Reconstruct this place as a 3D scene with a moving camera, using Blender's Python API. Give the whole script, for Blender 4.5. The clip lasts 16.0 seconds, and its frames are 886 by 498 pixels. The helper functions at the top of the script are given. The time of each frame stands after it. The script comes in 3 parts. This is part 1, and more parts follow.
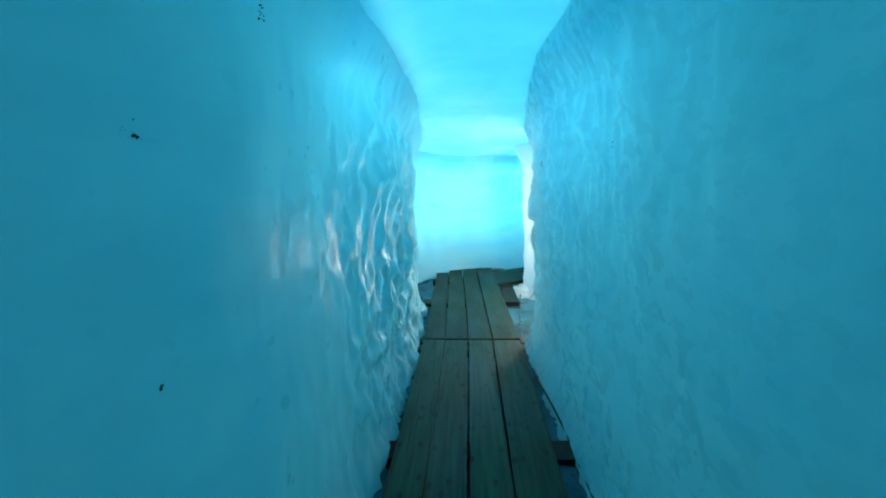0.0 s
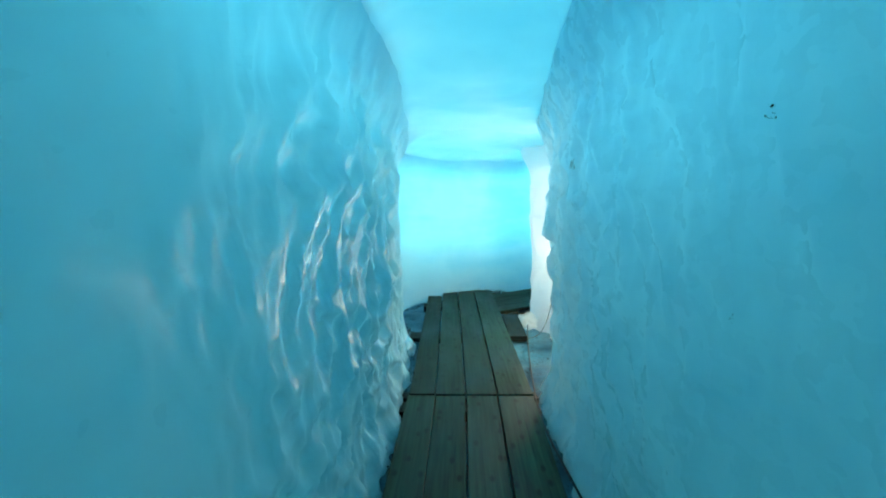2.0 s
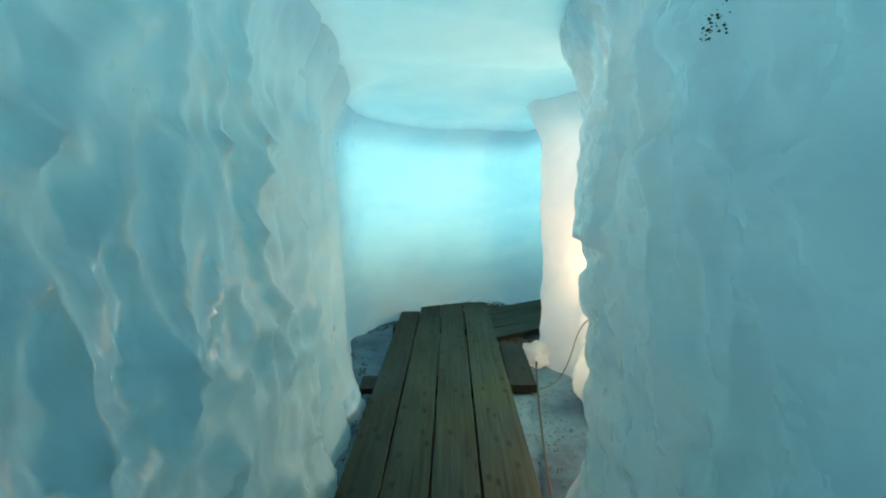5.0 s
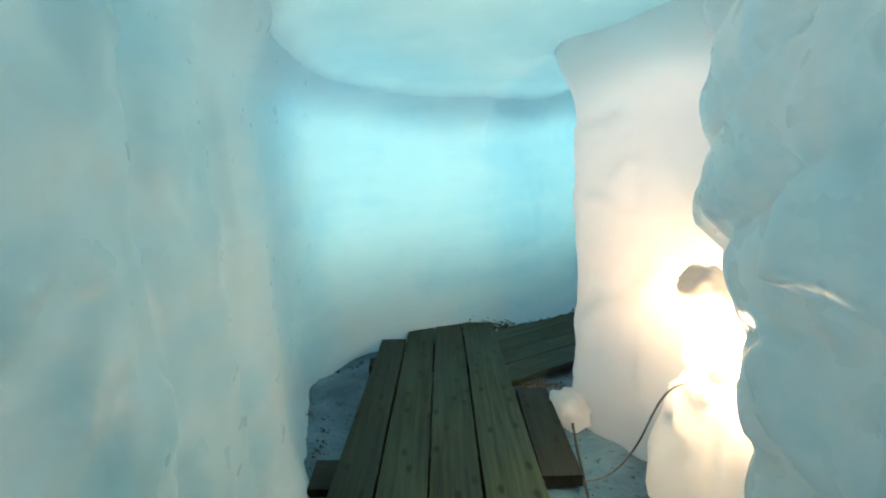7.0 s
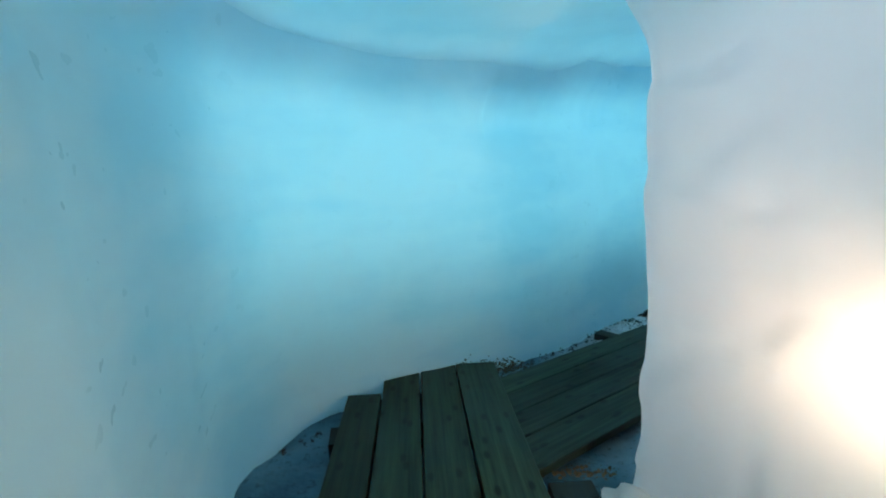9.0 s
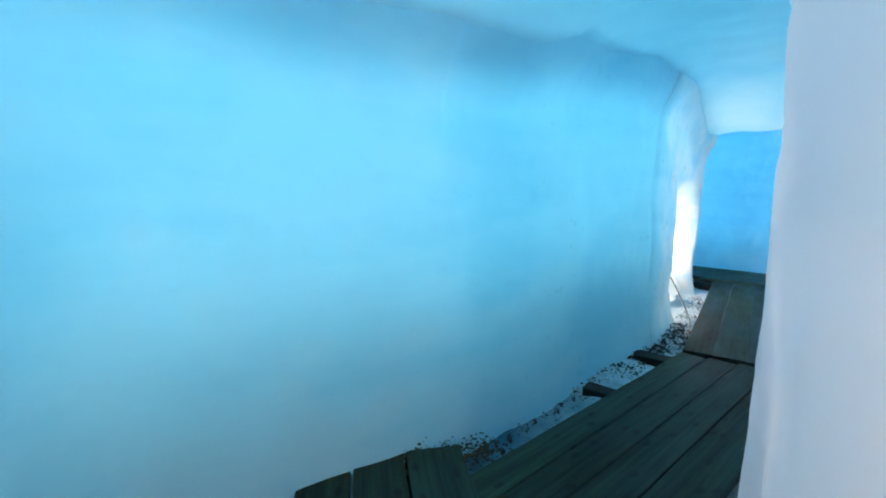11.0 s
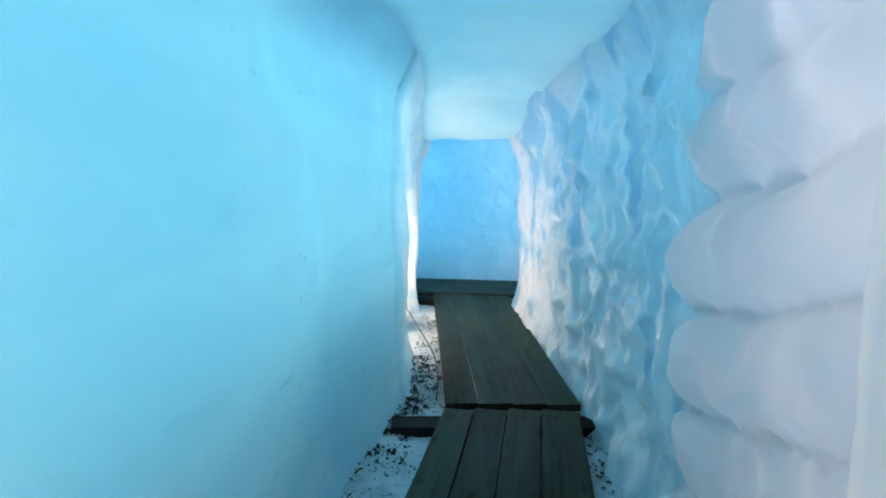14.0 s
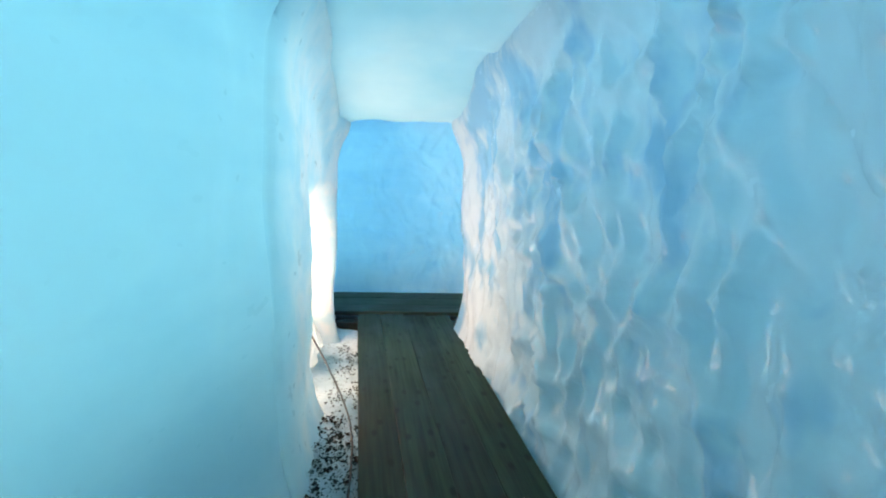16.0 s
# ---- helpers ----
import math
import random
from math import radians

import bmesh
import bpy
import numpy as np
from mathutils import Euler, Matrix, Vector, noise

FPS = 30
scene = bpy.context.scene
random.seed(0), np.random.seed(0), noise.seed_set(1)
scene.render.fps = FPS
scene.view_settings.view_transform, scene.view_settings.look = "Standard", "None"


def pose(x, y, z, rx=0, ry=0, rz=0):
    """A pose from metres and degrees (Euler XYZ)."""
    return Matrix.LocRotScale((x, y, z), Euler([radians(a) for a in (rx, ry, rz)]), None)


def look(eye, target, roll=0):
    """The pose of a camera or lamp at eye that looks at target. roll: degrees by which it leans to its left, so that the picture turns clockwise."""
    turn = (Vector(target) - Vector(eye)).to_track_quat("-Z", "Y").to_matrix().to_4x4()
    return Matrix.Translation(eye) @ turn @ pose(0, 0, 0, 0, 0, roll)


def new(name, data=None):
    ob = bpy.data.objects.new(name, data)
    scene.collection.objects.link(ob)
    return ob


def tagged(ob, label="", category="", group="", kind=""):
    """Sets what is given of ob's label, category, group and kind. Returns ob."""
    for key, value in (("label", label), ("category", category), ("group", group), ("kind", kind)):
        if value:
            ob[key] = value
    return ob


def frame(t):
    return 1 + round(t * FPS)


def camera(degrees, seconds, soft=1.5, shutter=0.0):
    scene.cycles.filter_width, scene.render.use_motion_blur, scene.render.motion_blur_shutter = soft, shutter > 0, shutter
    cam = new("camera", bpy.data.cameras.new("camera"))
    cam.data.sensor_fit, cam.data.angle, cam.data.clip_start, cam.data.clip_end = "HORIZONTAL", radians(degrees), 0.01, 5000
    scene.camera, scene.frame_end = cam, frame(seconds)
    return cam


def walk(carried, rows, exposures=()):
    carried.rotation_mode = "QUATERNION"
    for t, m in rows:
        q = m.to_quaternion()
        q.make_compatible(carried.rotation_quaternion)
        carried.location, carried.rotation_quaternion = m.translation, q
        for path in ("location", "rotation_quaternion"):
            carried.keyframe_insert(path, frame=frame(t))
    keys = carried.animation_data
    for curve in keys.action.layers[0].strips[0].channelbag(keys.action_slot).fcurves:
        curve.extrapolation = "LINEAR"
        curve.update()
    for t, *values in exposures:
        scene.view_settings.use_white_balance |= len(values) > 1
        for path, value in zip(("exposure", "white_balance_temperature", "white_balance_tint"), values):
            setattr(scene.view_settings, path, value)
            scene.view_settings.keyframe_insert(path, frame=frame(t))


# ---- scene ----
cam = camera(87.7, 16.0, soft=2.0)
METRES, EYE, TILT, LEAN, TURN = 8.6, 1.675, 0.0, 0.0, 0.0
ROWS = [
    (0.0, 0.0, 0.0, 0.0, -0.01, -9.32, 0.08),
    (0.5, 0.0033, 0.0302, -0.0015, -0.13, -9.73, -0.66),
    (1.0, -0.0002, 0.0638, -0.0029, -1.91, -7.44, -0.29),
    (1.5, -0.0014, 0.0921, -0.0032, -0.12, -8.59, 0.27),
    (2.0, 0.0035, 0.1266, -0.004, -0.63, -8.08, -0.25),
    (2.5, 0.0055, 0.1575, -0.0071, -1.87, -8.01, -0.72),
    (3.0, 0.0069, 0.1935, -0.007, -4.02, -7.96, 0.73),
    (3.5, 0.0125, 0.2252, -0.0103, -2.34, -7.86, 0.7),
    (6.0, 0.0423, 0.4028, -0.0241, -0.37, -10.06, -0.37),
    (6.5, 0.0373, 0.4373, -0.0248, -2.86, -10.06, 0.59),
    (7.0, 0.0379, 0.473, -0.0296, -1.55, -10.28, 0.69),
    (7.5, 0.0387, 0.5047, -0.0296, 0.1, -10.52, -0.71),
    (8.0, 0.0356, 0.5377, -0.0325, -1.53, -10.16, -1.14),
    (8.5, 0.0294, 0.5662, -0.0347, -3.47, -10.58, -0.22),
    (11.0, 0.0426, 0.7035, -0.0442, -11.24, -8.53, -0.39),
    (11.5, 0.0467, 0.7275, -0.0464, -14.64, -8.6, -1.29),
    (12.0, 0.0491, 0.7589, -0.0462, -22.63, -7.61, -0.44),
    (12.5, 0.0534, 0.7818, -0.0468, -27.3, -9.05, -0.27),
    (13.0, 0.069, 0.8074, -0.0476, -33.07, -8.3, -0.34),
    (13.5, 0.0832, 0.8255, -0.0472, -38.99, -8.36, -1.56),
    (14.0, 0.1013, 0.8483, -0.0467, -47.88, -6.98, -0.9),
    (14.5, 0.1199, 0.8653, -0.0467, -50.74, -7.89, -0.86),
    (15.0, 0.1509, 0.8823, -0.047, -51.43, -7.27, -2.79),
    (15.5, 0.1761, 0.8986, -0.0478, -52.9, -7.34, -2.76),
    (16.0, 0.2026, 0.9231, -0.047, -55.65, -7.19, -1.52),
]
EXPOSURES = [(0.0, 2.5, 6800, 4), (3.5, 2.15, 9000, 16), (6.0, 1.95, 11900, 32), (7.5, 1.78, 12000, 36), (8.0, 1.62, 11300, 33), (8.5, 1.47, 9500, 30), (9.2, 1.4, 7900, 27), (11.0, 1.45, 6900, 28), (13.0, 1.5, 7300, 31), (16.0, 1.6, 9000, 34)]
walk(cam, [(t, pose(0, 0, EYE, TILT, LEAN, TURN) @ pose(METRES * x, METRES * y, METRES * z, 90 + pitch, roll, yaw)) for t, x, y, z, yaw, pitch, roll in ROWS],
     EXPOSURES)

# ---- world and lamps ----
world = bpy.data.worlds.new("sky")
scene.world = world
world.use_nodes = True
wt = world.node_tree
wt.nodes.clear()
sky = wt.nodes.new("ShaderNodeTexSky")
sky.sky_type, sky.sun_disc = "NISHITA", False
sky.sun_elevation, sky.sun_rotation = radians(56), radians(-9.5)
back = wt.nodes.new("ShaderNodeBackground")
back.inputs["Strength"].default_value = 0.15
wout = wt.nodes.new("ShaderNodeOutputWorld")
wt.links.new(sky.outputs[0], back.inputs[0])
wt.links.new(back.outputs[0], wout.inputs[0])

sun = new("sun", bpy.data.lights.new("sun", "SUN"))
sun.data.energy, sun.data.angle, sun.data.color = 3.4, radians(0.6), (1, 0.95, 0.88)
sun.matrix_world = look((-2, 12, 18), (0, 0, 0))

LAMP_1, LAMP_2 = Vector((1.36, 5.72, 0.57)), Vector((3.88, 10.74, 0.3))


def bulb_light(name, place, watts, colour, target, cone):
    """The light of a shaded lamp: a wide cone towards target."""
    ob = new(name, bpy.data.lights.new(name, "SPOT"))
    ob.data.energy, ob.data.color, ob.data.shadow_soft_size = watts, colour, 0.2
    ob.data.spot_size, ob.data.spot_blend = radians(cone), 1.0
    ob.matrix_world = look(place, target)
    return ob


bulb_light("lamp_light", LAMP_1 + Vector((0, 0, 0.12)), 26, (1, 0.78, 0.55), (1.75, 6.48, 1.0), 98)
bulb_light("lamp_light", LAMP_1 + Vector((-0.02, 0, 0.12)), 0.3, (1, 0.8, 0.6), (0.0, 4.4, 0.9), 150)
bulb_light("lamp_light", LAMP_2 + Vector((0, 0, 0.12)), 24, (1, 0.85, 0.68), (4.9, 10.5, 0.8), 170)


# ---- materials ----
def material(name):
    m = bpy.data.materials.new(name)
    m.use_nodes = True
    t = m.node_tree
    t.nodes.clear()
    out = t.nodes.new("ShaderNodeOutputMaterial")
    p = t.nodes.new("ShaderNodeBsdfPrincipled")
    t.links.new(p.outputs[0], out.inputs[0])
    return m, t, p, out


def node(t, kind, **values):
    n = t.nodes.new(kind)
    for key, value in values.items():
        n.inputs[key.replace("_", " ")].default_value = value
    return n


def ramp(t, source, stops):
    r = t.nodes.new("ShaderNodeValToRGB")
    while len(r.color_ramp.elements) < len(stops):
        r.color_ramp.elements.new(0.5)
    for e, (at, colour) in zip(r.color_ramp.elements, stops):
        e.position, e.color = at, (*colour, 1)
    t.links.new(source, r.inputs[0])
    return r


def coords(t, scale=(1, 1, 1)):
    c = t.nodes.new("ShaderNodeTexCoord")
    m = t.nodes.new("ShaderNodeMapping")
    m.inputs["Scale"].default_value = scale
    t.links.new(c.outputs["Object"], m.inputs[0])
    return m.outputs[0]


def noise_tex(t, at, scale, detail=4.0, rough=0.55):
    n = node(t, "ShaderNodeTexNoise", Scale=scale, Detail=detail, Roughness=rough)
    t.links.new(at, n.inputs["Vector"])
    return n.outputs["Fac"]


def bumps(t, p, layers):
    last = None
    for height, strength, distance in layers:
        b = node(t, "ShaderNodeBump", Strength=strength, Distance=distance)
        t.links.new(height, b.inputs["Height"])
        if last:
            t.links.new(last.outputs[0], b.inputs["Normal"])
        last = b
    t.links.new(last.outputs[0], p.inputs["Normal"])
    return last


def ice_material(name, light, deep, through_colour, share, rough=0.28, streaks=0.5, stretch=(0.9, 0.9, 3.4), niche_glow=None):
    """Glacier ice: milky, bubbly ice crossed by streaks of clear blue ice, and some daylight let through; the last
    argument: the axis and the stretch over which the colour whitens, painting in lamplight from a niche.
    """
    m, t, p, out = material(name)
    at = coords(t)
    broad = noise_tex(t, at, 0.8, 4)
    slant = t.nodes.new("ShaderNodeMapping")
    slant.inputs["Rotation"].default_value = (radians(28), radians(24), 0)
    slant.inputs["Scale"].default_value = stretch
    t.links.new(at, slant.inputs[0])
    streak = noise_tex(t, slant.outputs[0], 1.3, 3, 0.5)
    fine = noise_tex(t, coords(t, (1, 1, 1.6)), 8, 2)
    a = node(t, "ShaderNodeMath")
    a.operation = "MULTIPLY_ADD"
    t.links.new(streak, a.inputs[0])
    a.inputs[1].default_value = streaks
    t.links.new(broad, a.inputs[2])
    low = 0.5 * streaks + 0.5
    c = ramp(t, a.outputs[0], [(low - 0.16, deep), (low + 0.1, light)])
    tr = node(t, "ShaderNodeBsdfTranslucent", Color=(*through_colour, 1))
    # lamplight in the ice, painted as a clouded whitening along one axis
    if niche_glow:
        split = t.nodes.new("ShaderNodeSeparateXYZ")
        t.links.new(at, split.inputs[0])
        reach = node(t, "ShaderNodeMapRange", From_Min=niche_glow[1], From_Max=niche_glow[2])
        t.links.new(split.outputs[niche_glow[0]], reach.inputs["Value"])
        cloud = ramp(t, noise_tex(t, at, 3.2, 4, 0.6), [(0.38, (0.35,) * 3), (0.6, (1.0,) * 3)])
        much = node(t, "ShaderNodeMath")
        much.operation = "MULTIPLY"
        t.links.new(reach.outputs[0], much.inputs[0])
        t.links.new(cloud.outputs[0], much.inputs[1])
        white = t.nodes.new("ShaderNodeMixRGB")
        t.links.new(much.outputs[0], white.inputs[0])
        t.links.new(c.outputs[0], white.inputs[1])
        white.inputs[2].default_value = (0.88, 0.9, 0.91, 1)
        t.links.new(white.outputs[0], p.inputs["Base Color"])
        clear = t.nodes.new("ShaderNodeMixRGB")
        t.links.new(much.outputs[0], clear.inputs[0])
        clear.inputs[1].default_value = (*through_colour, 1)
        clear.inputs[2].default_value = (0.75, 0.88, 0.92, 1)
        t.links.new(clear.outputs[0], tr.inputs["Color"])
    else:
        t.links.new(c.outputs[0], p.inputs["Base Color"])
    r = ramp(t, fine, [(0.3, (rough,) * 3), (0.7, (rough + 0.08,) * 3)])
    t.links.new(r.outputs[0], p.inputs["Roughness"])
    p.inputs["IOR"].default_value = 1.31
    b = bumps(t, p, [(noise_tex(t, at, 3.0, 2), 0.25, 0.04), (noise_tex(t, at, 11, 1), 0.04, 0.012)])
    mix = node(t, "ShaderNodeMixShader", Fac=share)
    t.links.new(p.outputs[0], mix.inputs[1])
    t.links.new(tr.outputs[0], mix.inputs[2])
    t.links.new(mix.outputs[0], out.inputs[0])
    return m


# both side walls whiten near their niche: the lamp's glow put into the colour
LEFT_ICE = ice_material("glacier_ice", (0.62, 0.85, 0.91), (0.3, 0.69, 0.83), (0.28, 0.82, 0.93), 0.4, 0.27, niche_glow=("X", 2.84, 3.1))
RIGHT_ICE = ice_material("lamp_whitened_glacier_ice", (0.62, 0.85, 0.91), (0.3, 0.69, 0.83), (0.28, 0.82, 0.93), 0.4, 0.24, niche_glow=("Y", 3.2, 4.7))
ICE = ice_material("clear_glacier_ice", (0.62, 0.85, 0.91), (0.3, 0.69, 0.83), (0.28, 0.82, 0.93), 0.4, 0.27)
# grey that paints the shade in the top of the lamp's hollow
HOOD_ICE = ice_material("shaded_ice", (0.66, 0.64, 0.62), (0.45, 0.44, 0.43), (0.6, 0.6, 0.6), 0.25, 0.15)
STREAKED_ICE = ice_material("streaked_ice", (0.9, 0.95, 0.97), (0.3, 0.62, 0.82), (0.28, 0.8, 0.95), 0.4, 0.2, 1.0, (3.2, 3.2, 1.8))
BLUE_ICE = ice_material("blue_ice", (0.55, 0.86, 0.95), (0.26, 0.7, 0.9), (0.2, 0.8, 0.97), 0.4, 0.2, 0.6)
ROOF_ICE = ice_material("roof_ice", (0.64, 0.86, 0.92), (0.36, 0.72, 0.84), (0.28, 0.82, 0.93), 0.26, 0.45)
MILKY_ICE = ice_material("milky_ice", (0.94, 0.95, 0.95), (0.8, 0.88, 0.91), (0.93, 0.95, 0.95), 0.76)


SNOW = ice_material("old_snow", (0.85, 0.88, 0.9), (0.7, 0.76, 0.8), (0.8, 0.86, 0.9), 0.12, 0.6)


def floor_ice_material():
    m, t, p, out = material("dirty_floor_ice")
    at = coords(t)
    broad, fine = noise_tex(t, at, 2.5, 6), noise_tex(t, at, 30, 5, 0.65)
    clear = ramp(t, broad, [(0.35, (0.015, 0.09, 0.14)), (0.7, (0.07, 0.24, 0.32))])
    snowy = ramp(t, broad, [(0.35, (0.25, 0.4, 0.46)), (0.6, (0.62, 0.72, 0.76))])
    split = t.nodes.new("ShaderNodeSeparateXYZ")
    t.links.new(at, split.inputs[0])
    far = node(t, "ShaderNodeMapRange", From_Min=1.2, From_Max=2.2)
    t.links.new(split.outputs["X"], far.inputs["Value"])
    c = t.nodes.new("ShaderNodeMixRGB")
    t.links.new(far.outputs[0], c.inputs[0])
    t.links.new(clear.outputs[0], c.inputs[1])
    t.links.new(snowy.outputs[0], c.inputs[2])
    grit = ramp(t, fine, [(0.56, (1, 1, 1)), (0.7, (0.12, 0.11, 0.09))])
    mix = t.nodes.new("ShaderNodeMixRGB")
    mix.blend_type = "MULTIPLY"
    mix.inputs[0].default_value = 0.85
    t.links.new(c.outputs[0], mix.inputs[1])
    t.links.new(grit.outputs[0], mix.inputs[2])
    t.links.new(mix.outputs[0], p.inputs["Base Color"])
    p.inputs["Roughness"].default_value = 0.6
    p.inputs["Specular IOR Level"].default_value = 0.25
    bumps(t, p, [(broad, 0.5, 0.04), (fine, 0.5, 0.012)])
    return m


FLOOR_ICE = floor_ice_material()


def wood_material(name, dark, pale):
    m, t, p, out = material(name)
    info = t.nodes.new("ShaderNodeObjectInfo")
    c = t.nodes.new("ShaderNodeTexCoord")
    shift = node(t, "ShaderNodeVectorMath")
    shift.operation = "MULTIPLY_ADD"
    seed = t.nodes.new("ShaderNodeCombineXYZ")
    for i in range(3):
        t.links.new(info.outputs["Random"], seed.inputs[i])
    t.links.new(seed.outputs[0], shift.inputs[0])
    shift.inputs[1].default_value = (37, 53, 11)
    t.links.new(c.outputs["Object"], shift.inputs[2])

    def stretched(scale):
        mp = t.nodes.new("ShaderNodeMapping")
        mp.inputs["Scale"].default_value = scale
        t.links.new(shift.outputs[0], mp.inputs[0])
        return mp.outputs[0]

    grain = noise_tex(t, stretched((42, 1.6, 42)), 1.0, 5, 0.6)
    stain = noise_tex(t, stretched((3.5, 1.3, 3.5)), 1.0, 5, 0.6)
    spots = node(t, "ShaderNodeTexVoronoi", Scale=1.0)
    spots.voronoi_dimensions = "2D"
    t.links.new(stretched((7.5, 3.6, 7.5)), spots.inputs["Vector"])
    fleck = spots.outputs["Distance"]
    g = ramp(t, grain, [(0.3, dark), (0.72, pale)])
    s = ramp(t, stain, [(0.3, (0.45, 0.48, 0.45)), (0.65, (1.0, 1.0, 1.0))])
    k = ramp(t, fleck, [(0.07, (0.16, 0.15, 0.13)), (0.15, (1, 1, 1))])
    one = t.nodes.new("ShaderNodeMixRGB")
    two = t.nodes.new("ShaderNodeMixRGB")
    tone = t.nodes.new("ShaderNodeHueSaturation")
    for n in (one, two):
        n.blend_type = "MULTIPLY"
        n.inputs[0].default_value = 0.8
    t.links.new(g.outputs[0], one.inputs[1])
    t.links.new(s.outputs[0], one.inputs[2])
    t.links.new(one.outputs[0], two.inputs[1])
    t.links.new(k.outputs[0], two.inputs[2])
    level = node(t, "ShaderNodeMapRange", To_Min=0.6, To_Max=1.5)
    t.links.new(info.outputs["Random"], level.inputs["Value"])
    t.links.new(level.outputs[0], tone.inputs["Value"])
    t.links.new(two.outputs[0], tone.inputs["Color"])
    t.links.new(tone.outputs[0], p.inputs["Base Color"])
    r = ramp(t, stain, [(0.35, (0.5,) * 3), (0.7, (0.8,) * 3)])
    t.links.new(r.outputs[0], p.inputs["Roughness"])
    p.inputs["Specular IOR Level"].default_value = 0.25
    bumps(t, p, [(grain, 0.45, 0.004), (stain, 0.2, 0.004)])
    return m


WOOD = wood_material("weathered_plank_wood", (0.004, 0.016, 0.012), (0.034, 0.078, 0.048))
WET_WOOD = wood_material("wet_dark_wood", (0.004, 0.009, 0.008), (0.015, 0.026, 0.02))


def plain_material(name, dark, light, scale, rough, metal=0.0):
    m, t, p, out = material(name)
    f = noise_tex(t, coords(t), scale, 4)
    c = ramp(t, f, [(0.35, dark), (0.7, light)])
    t.links.new(c.outputs[0], p.inputs["Base Color"])
    p.inputs["Roughness"].default_value, p.inputs["Metallic"].default_value = rough, metal
    bumps(t, p, [(f, 0.3, 0.005)])
    return m


GRIT = plain_material("black_grit", (0.012, 0.012, 0.01), (0.06, 0.055, 0.045), 60, 0.8)
MOSS = plain_material("brown_silt", (0.03, 0.028, 0.015), (0.12, 0.1, 0.045), 40, 0.9)
RUBBER = plain_material("black_rubber", (0.012, 0.012, 0.012), (0.03, 0.03, 0.03), 90, 0.5)
GREY_RUBBER = plain_material("grey_rubber", (0.1, 0.1, 0.1), (0.2, 0.19, 0.18), 90, 0.6)
CERAMIC = plain_material("white_ceramic", (0.7, 0.7, 0.68), (0.8, 0.8, 0.78), 50, 0.3)


def glow_material(name, colour, strength):
    m, t, p, out = material(name)
    p.inputs["Base Color"].default_value = (1, 0.95, 0.85, 1)
    p.inputs["Emission Color"].default_value = (*colour, 1)
    p.inputs["Emission Strength"].default_value = strength
    return m


GLOW = glow_material("lit_lamp_glass", (1, 0.88, 0.7), 25)


# ---- helpers of this scene ----
def mesh_of(name, verts, faces, mat, smooth=True):
    me = bpy.data.meshes.new(name)
    me.from_pydata([tuple(v) for v in verts], [], faces)
    me.materials.append(mat)
    me.polygons.foreach_set("use_smooth", [smooth] * len(me.polygons))
    me.update()
    return me


def part(name, bm, mat, parent, label=""):
    me = bpy.data.meshes.new(name)
    bm.to_mesh(me)
    bm.free()
    me.materials.append(mat)
    ob = new(name, me)
    ob.parent = parent
    if label:
        ob["label"] = label
    return ob


def smooth_line(points, step):
    """A Catmull-Rom curve through the points, cut into equal steps; any number of values a point, the first two the plan."""
    p = np.array(points, float)
    p = np.vstack([2 * p[0] - p[1], p, 2 * p[-1] - p[-2]])
    dense = []
    for i in range(1, len(p) - 2):
        for u in np.linspace(0, 1, 40, endpoint=False):
            a, b, c, d = p[i - 1:i + 3]
            dense.append(0.5 * (2 * b + (c - a) * u + (2 * a - 5 * b + 4 * c - d) * u * u + (3 * b - a - 3 * c + d) * u ** 3))
    dense.append(p[-2])
    dense = np.array(dense)
    s = np.concatenate([[0], np.cumsum(np.linalg.norm(np.diff(dense[:, :2], axis=0), axis=1))])
    at = np.linspace(0, s[-1], max(2, round(s[-1] / step)) + 1)
    return at, np.stack([np.interp(at, s, dense[:, k]) for k in range(dense.shape[1])], axis=1)


def bell(x, middle, width):
    return math.exp(-((x - middle) / width) ** 2)


def step_up(x, a, b):
    u = min(1.0, max(0.0, (x - a) / (b - a)))
    return u * u * (3 - 2 * u)


# the middle of the walkway, with the roof's height over it
MIDDLE = [(0.15, -2.2, 2.5), (0.17, 2.0, 2.47), (0.2, 3.75, 2.42), (0.2, 4.05, 2.27), (0.25, 5.35, 2.2), (0.28, 5.55, 2.12), (0.3, 6.1, 2.16),
          (0.45, 7.2, 2.06), (1.4, 7.95, 2.04), (2.9, 8.8, 2.14), (4.2, 10.0, 2.05), (4.9, 10.6, 1.9), (5.3, 11.0, 2.15), (5.9, 11.5, 2.2)]
_, MID = smooth_line(MIDDLE, 0.08)
CROSS = [(4.2, 12.9, 2.25), (5.0, 12.2, 2.2), (5.9, 11.3, 2.2), (6.9, 9.4, 2.25)]
_, CRS = smooth_line(CROSS, 0.08)
ALL_MID = np.vstack([MID, CRS])


def roof(x, y):
    d = (ALL_MID[:, 0] - x) ** 2 + (ALL_MID[:, 1] - y) ** 2
    w = 1 / (d + 0.02) ** 2
    return float((w * ALL_MID[:, 2]).sum() / w.sum()), math.sqrt(float(d.min()))


